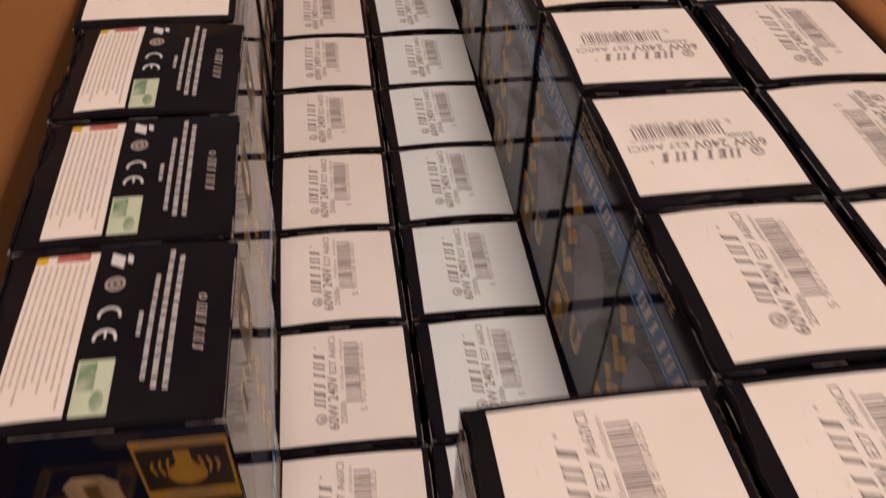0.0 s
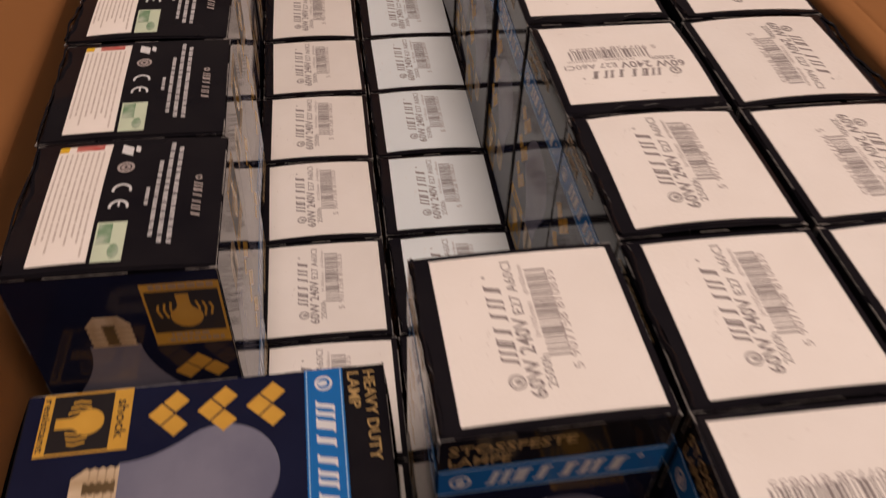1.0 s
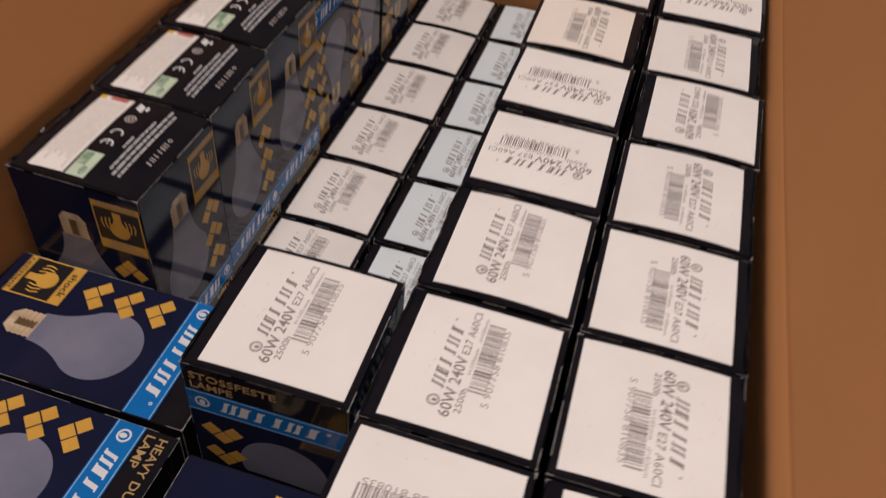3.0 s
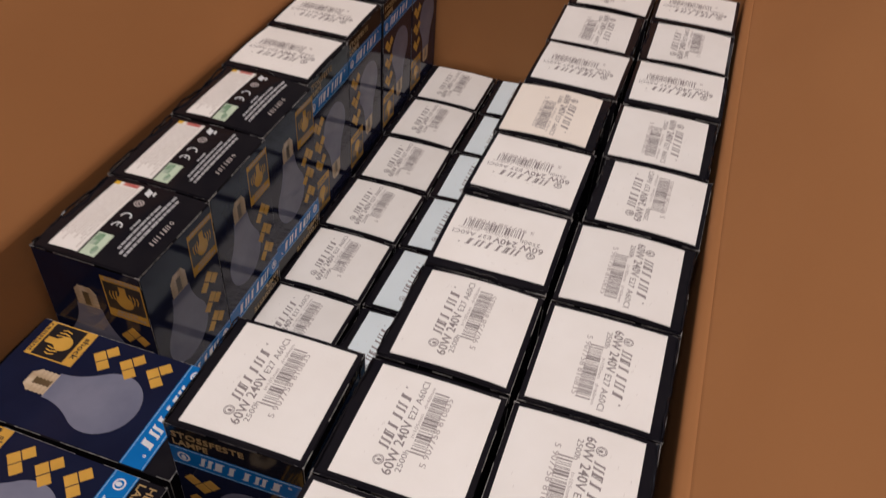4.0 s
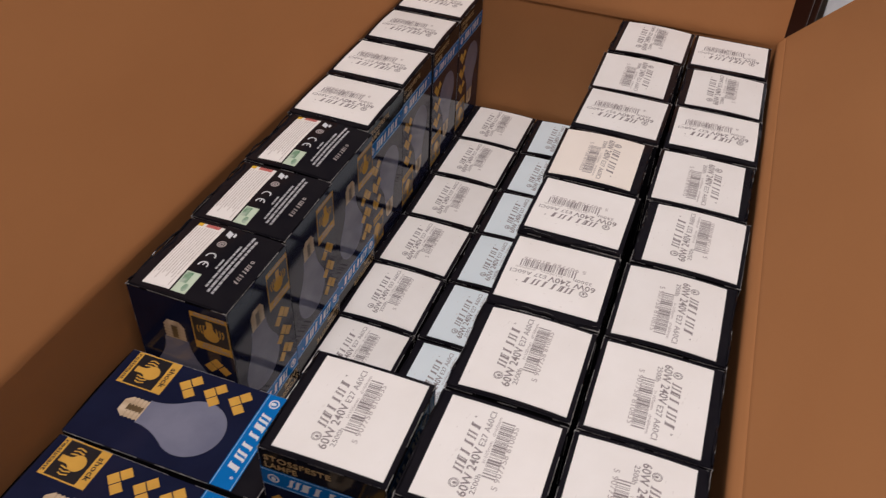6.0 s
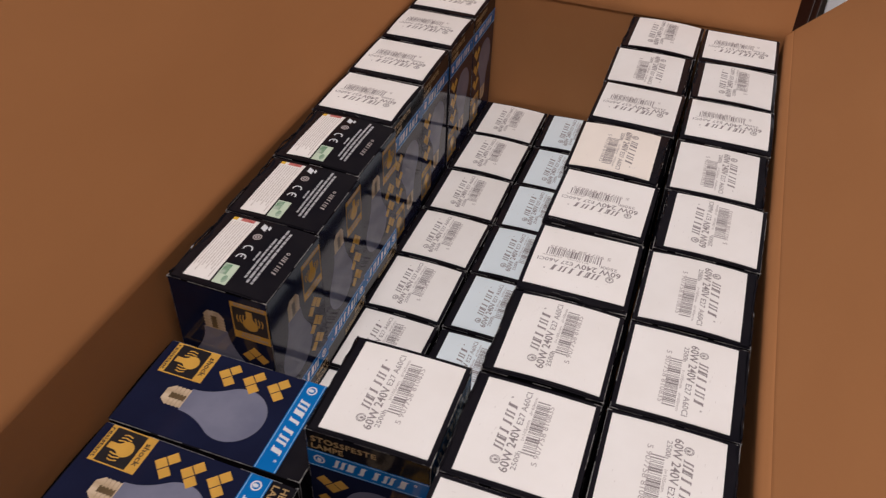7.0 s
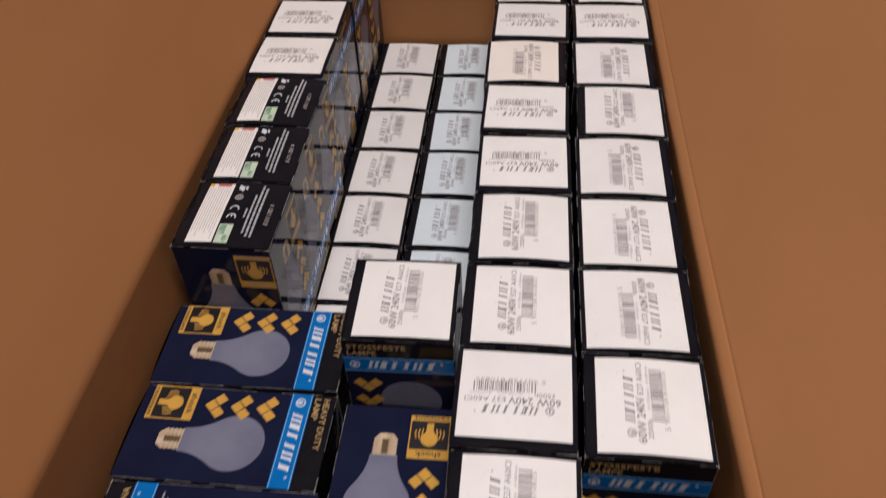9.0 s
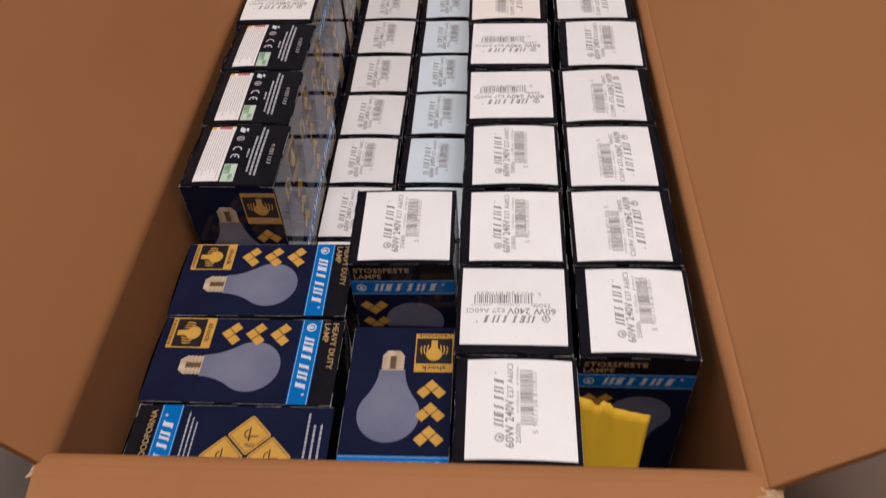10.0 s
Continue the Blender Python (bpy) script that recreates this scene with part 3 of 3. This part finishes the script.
FZ = -0.006
structure("floor", box_bm(-1.7, 2.2, -1.8, 2.2, FZ - 0.1, FZ), FLOOR, "grey-brown wooden floor in dim light")
structure("ceiling", box_bm(-1.7, 2.2, -1.8, 2.2, 2.4, 2.5), CEILING, "plain white ceiling")
structure("wall_north", box_bm(-1.7, 2.2, 2.2, 2.3, FZ, 2.5), PLASTER, "plain painted wall")
structure("wall_south", box_bm(-1.7, 2.2, -1.9, -1.8, FZ, 2.5), PLASTER, "plain painted wall")
structure("wall_east", box_bm(2.2, 2.3, -1.9, 2.3, FZ, 2.5), PLASTER, "plain painted wall")
# Unseen wall; its opening is added to go with the cool fill.
for nm, y0, y1, z0, z1 in (("wall_west", -1.9, 0.3, FZ, 2.5), ("wall_west", 1.5, 2.3, FZ, 2.5), ("wall_west", 0.3, 1.5, FZ, 0.85), ("wall_west", 0.3, 1.5, 2.05, 2.5)):
    structure(nm, box_bm(-1.8, -1.7, y0, y1, z0, z1), PLASTER, "plain painted wall round an added opening")

lamp = thing("ceiling_lamp", pose(LAMP[0], LAMP[1], 2.4), "square white ceiling panel lamp, switched on", "lamp")
part("frame", box_bm(-0.44, 0.44, -0.44, 0.44, -0.06, -0.0005, 0.004, 2), CEILING, lamp)
part("diffuser", box_bm(-0.41, 0.41, -0.41, 0.41, -0.072, -0.0605, 0.003, 2), LAMP_GLASS, lamp, label="glowing frosted diffuser")

# ---- carton ----
X0, X1, X1F, Y0, Y1, TOP = -0.0035, 0.3245, 0.3160, -0.0035, 0.626, 0.226
T = 0.004
carton = thing("cardboard_carton", pose(0, 0, 0), "large open brown cardboard carton on the floor", "carton")
part("bottom", box_bm(X0 - T, X1 + T, Y0 - T, Y1 + T, FZ + 0.0005, -0.0008, 0.001), CARD, carton)


def wall_sheet(a, b, inward, sag):
    """A standing wall between two corners, bowed outward by sag in its middle."""
    a, b, n = Vector(a), Vector(b), Vector(inward)

    def place(u, v):
        return a + (b - a) * u + Vector((0, 0, TOP * v)) - n * sag * math.sin(math.pi * min(1, max(0, u))) * (0.4 + 0.6 * v)
    return grid_slab(place, 24, 6, T)


part("wall", wall_sheet((X0, Y1, 0), (X0, Y0, 0), (1, 0, 0), 0.001), CARD, carton)
part("wall", wall_sheet((X1, Y0, 0), (X1F, Y1, 0), (-1, 0, 0), -0.0025), CARD, carton)
part("wall", wall_sheet((X0, Y0, 0), (X1, Y0, 0), (0, 1, 0), 0.001), CARD, carton)
part("wall", wall_sheet((X1F, Y1, 0), (X0, Y1, 0), (0, -1, 0), 0.001), CARD, carton)


def flap_sheet(a, b, out, angle, length, sag=0.0, soft=0.0, strip=None):
    """A flap on the wall's upper edge: a narrow creased strip, then the board at angle degrees above the level, outward."""
    a, b, o = Vector(a), Vector(b), Vector(out)
    crease, bend = 0.0060, 0.0028
    first = strip if strip is not None else angle + (90 - angle) * 0.35 if angle > 0 else 25
    normal = Vector((0, 0, math.cos(radians(angle)))) - o * math.sin(radians(angle))

    def ease(t):
        t = min(1.0, max(0.0, t))
        return t * t * (3 - 2 * t)

    def slope(s):
        """The board's angle at s metres from the wall's upper edge."""
        if soft:
            return 90 + (angle - 90) * ease(s / soft)
        return 90 + (first - 90) * ease(s / bend) + (angle - first) * ease((s - crease) / 0.0008)

    def place(u, v):
        p = a + (b - a) * u + o * sag * math.sin(math.pi * min(1, max(0, u)))
        if soft:
            s = length * (0.35 * max(v, 0.0) + 0.65 * v * v)
        else:
            s = 0.012 * v / 0.75 if v < 0.75 else 0.012 + (v - 0.75) / 0.25 * (length - 0.012)
        near = min(s, 0.014)
        for k in range(28):
            ang = radians(slope((k + 0.5) * near / 28))
            p = p + (o * math.cos(ang) + Vector((0, 0, math.sin(ang)))) * near / 28
        far = radians(slope(1.0))
        p = p + (o * math.cos(far) + Vector((0, 0, math.sin(far)))) * (s - near)
        if not soft:
            p = p - normal * 0.0013 * math.exp(-((s - crease - 0.0004) / 0.0008) ** 2)
        return p
    me = finish(grid_slab(place, 24, 48 if soft else 36, T), "flap", smooth=True)
    me.set_sharp_from_angle(angle=0.6)
    return me


part("flap", flap_sheet((X0, Y1, TOP), (X0, Y0 - 0.004, TOP), (-1, 0, 0), 61, 0.22, 0.001, 0.0035), CARD, carton, label="upright open side flap")
part("flap", flap_sheet((X1, Y0 - 0.007, TOP), (X1F, Y1, TOP), (1, 0, 0), 45, 0.19, -0.0025, strip=38), CARD, carton, label="open side flap leaning outward")
part("flap", flap_sheet((X0, Y0, TOP), (X1, Y0, TOP), (0, -1, 0), -13, 0.16), CARD, carton, label="open end flap folded down outward")
part("flap", flap_sheet((X1F, Y1, TOP), (X0, Y1, TOP), (0, 1, 0), 72, 0.16, 0.0, 0.010), CARD, carton, label="upright open end flap")


def torn_corner(seed, sx):
    """Fuzzy torn board at the end of a fold."""
    r = random.Random(seed)
    bumps = [[r.uniform(-1, 1) for _ in range(7)] for _ in range(9)]

    def place(u, v):
        k = bumps[int(min(max(u, 0), 1) * 6)][int(min(max(v, 0), 1) * 6)]
        drop = 0.006 * max(0.0, abs(u - 0.45) - 0.25)
        return sx * (u - 0.4) * 0.013 + 0.0006 * k, -0.003 + (v - 0.5) * 0.011 + 0.0008 * k, 0.0012 + 0.0007 * k - drop
    return grid_slab(place, 6, 6, 0.0012)


part("torn_corner", torn_corner(3, -1), CARD_EDGE, carton, pose(X0 + 0.002, Y0 - 0.003, TOP + 0.003) @ Matrix.Scale(0.8, 4), "frayed torn cardboard corner")
part("torn_corner", torn_corner(4, -1), CARD_EDGE, carton, pose(X1 + 0.002, Y0 - 0.0055, TOP + 0.0045) @ Matrix.Scale(1.35, 4), "frayed torn cardboard corner")

# ---- bulb boxes ----
rng = random.Random(11)


def cell(col, row, z, turn, dx=0.0, dy=0.0, jitter=1.0):
    x, y = (col + 0.5) * P, (9.5 - row) * P
    return pose(x + dx + rng.uniform(-0.0006, 0.0006) * jitter, y + dy + rng.uniform(-0.0005, 0.0005) * jitter, z, 0, 0, turn + rng.uniform(-0.8, 0.8) * jitter)


LOWER, UPPER = "bulb boxes of the lower layer", "bulb boxes of the upper layer"
for col in range(5):
    for row in range(10):
        seen = col in (1, 2) and row < 8 or (col, row) in ((0, 7),)
        # Column 2 takes the card that has the cool light painted in.
        bulb_box(cell(col, row, 0.0, 0, (0, -0.0004, 0.0008, 0, 0)[col]), "navy bulb box with white printed end standing on the carton bottom" if col != 2 else "navy bulb box in the lower layer, white printed end with cool light painted in",
                 LOWER, (), "white" if seen else "none", COOL_LIT_WHITE if col == 2 else WHITE)
Z2 = H + 0.0005
for row, (o, dx) in enumerate(zip("nfifiinnin", (-0.5, -1.5, -1, -3.5, -1.6, -1.2, -1, -1, -0.6, 1))):
    turn = TURNS[o]
    faces = [(local_side("-x", turn), "de")] if row < 9 else []
    bulb_box(cell(3, row, Z2, turn, dx / 1000), "navy bulb box, white printed end up, in the upper layer" if row != 3 else "navy bulb box, cream printed end up, in the upper layer", UPPER, faces, paper=CREAM_WHITE if row == 3 else WHITE)
for row, (o, dx) in enumerate(zip("inifnfffn", (-0.3, 0.4, 0.7, 0.5, 2.5, 0.5, 1, 1, 1.9))):
    turn = TURNS[o]
    faces = [(local_side("-y", turn), "de")] if row == 8 else []
    bulb_box(cell(4, row, Z2, turn, dx / 1000), "navy bulb box, white printed end up, beside the carton wall", UPPER, faces)
bulb_box(cell(2, 7, Z2 + 0.0012, 1.5, -0.0023, -0.001), "navy bulb box, white printed end up, standing alone in front", UPPER, [("-x", "de"), ("-y", "de")])
for row in range(4):
    bulb_box(cell(0, row, Z2, 90, 0.0), "navy bulb box, white printed end up, against the carton wall", UPPER, [(local_side("+x", 90), "de")])
for row, dx in ((4, 4), (5, 5.5), (6, 6.7)):
    m = cell(0, row, Z2 + H + 0.0008, 0, dx / 1000) @ Matrix.Rotation(math.pi, 4, "X")
    bulb_box(m, "navy bulb box standing upside down, dark data end up", UPPER, [("+x", "vi"), ("+y", "vi")] if row == 6 else [("+x", "vi")], "dark")


def lying(origin, cx, cz, turn):
    """A pose for a box on its side, its printed front (-y of the box) up; cx, cz: where the box's x and z point."""
    m = Matrix.Identity(4)
    for i, c in enumerate((cx, (0, 0, -1), cz, origin)):
        m.col[i][:3] = c
    return Matrix.Translation(m.translation) @ Matrix.Rotation(radians(turn), 4, "Z") @ Matrix.Translation(-m.translation) @ m


LZ = H + 0.0022 + S / 2
bulb_box(lying((0.0024, 2.5 * P, LZ), (0, -1, 0), (1, 0, 0), 0.5), "navy bulb box lying on its back, bulb picture up", UPPER, [("-y", "en")], "none")
bulb_box(lying((0.0034, 1.5 * P, LZ), (0, -1, 0), (1, 0, 0), -0.4), "navy bulb box lying on its back, bulb picture up", UPPER, [("-y", "en")], "none")
bulb_box(lying((0.118, 0.5 * P, LZ), (0, 1, 0), (-1, 0, 0), 0.3), "navy bulb box lying down, gold warning tiles up", UPPER, [("-y", "pl")], "none")
bulb_box(lying((0.1525, 0.118, LZ), (-1, 0, 0), (0, -1, 0), 0.4), "navy bulb box lying lengthwise, bulb picture up", UPPER, [("-y", "de")], "none")

# ---- the yellow sheet in the gap ----


def torn_sheet():
    """A stiff paper sheet with a ragged upper edge, leaning against a box."""
    def place(u, v):
        x = 0.2495 + 0.0425 * u
        top = 0.1935 - 0.0190 * u + 0.0003 * math.sin(41 * u) + (0.0030 if 0.36 < u < 0.5 else 0.0) - (0.0025 if 0.27 < u < 0.36 else 0.0)
        z = 0.1145 + (top - 0.1145) * v
        return x - 0.008 * u * (1 - v), 0.034 + 0.0265 * v - 0.0015 * math.sin(3 * u), z
    return finish(grid_slab(place, 22, 10, 0.0004), "sheet", smooth=True)


sheet = new("yellow_sheet", torn_sheet())
sheet.data.materials.append(YELLOW)
tagged(sheet, "torn yellow paper sheet leaning against a bulb box", "paper")

# ---- behind the carton ----
cabinet = thing("dark_cabinet", pose(0.20, 1.12, FZ), "dark wooden cabinet standing behind the carton", "cabinet")
part("body", box_bm(-0.18, 0.174, -0.12, 0.25, 0.0, 0.62, 0.003, 2), DARK_WOOD, cabinet)
part("door", box_bm(-0.17, 0.164, -0.14, -0.1215, 0.03, 0.60, 0.003, 2), DARK_WOOD, cabinet)


def hanging_cloth():
    def place(u, v):
        return 0.385 + 0.75 * u, 0.99 + 0.26 * v + 0.009 * math.sin(44 * u) + 0.004 * math.sin(97 * u + 1), FZ + 0.002 + 0.6 * v
    return finish(grid_slab(place, 90, 4, 0.0015), "cloth", smooth=True)


cloth = new("white_curtain", hanging_cloth())
cloth.data.materials.append(CLOTH)
tagged(cloth, "white folded curtain falling aslant to the floor", "curtain")
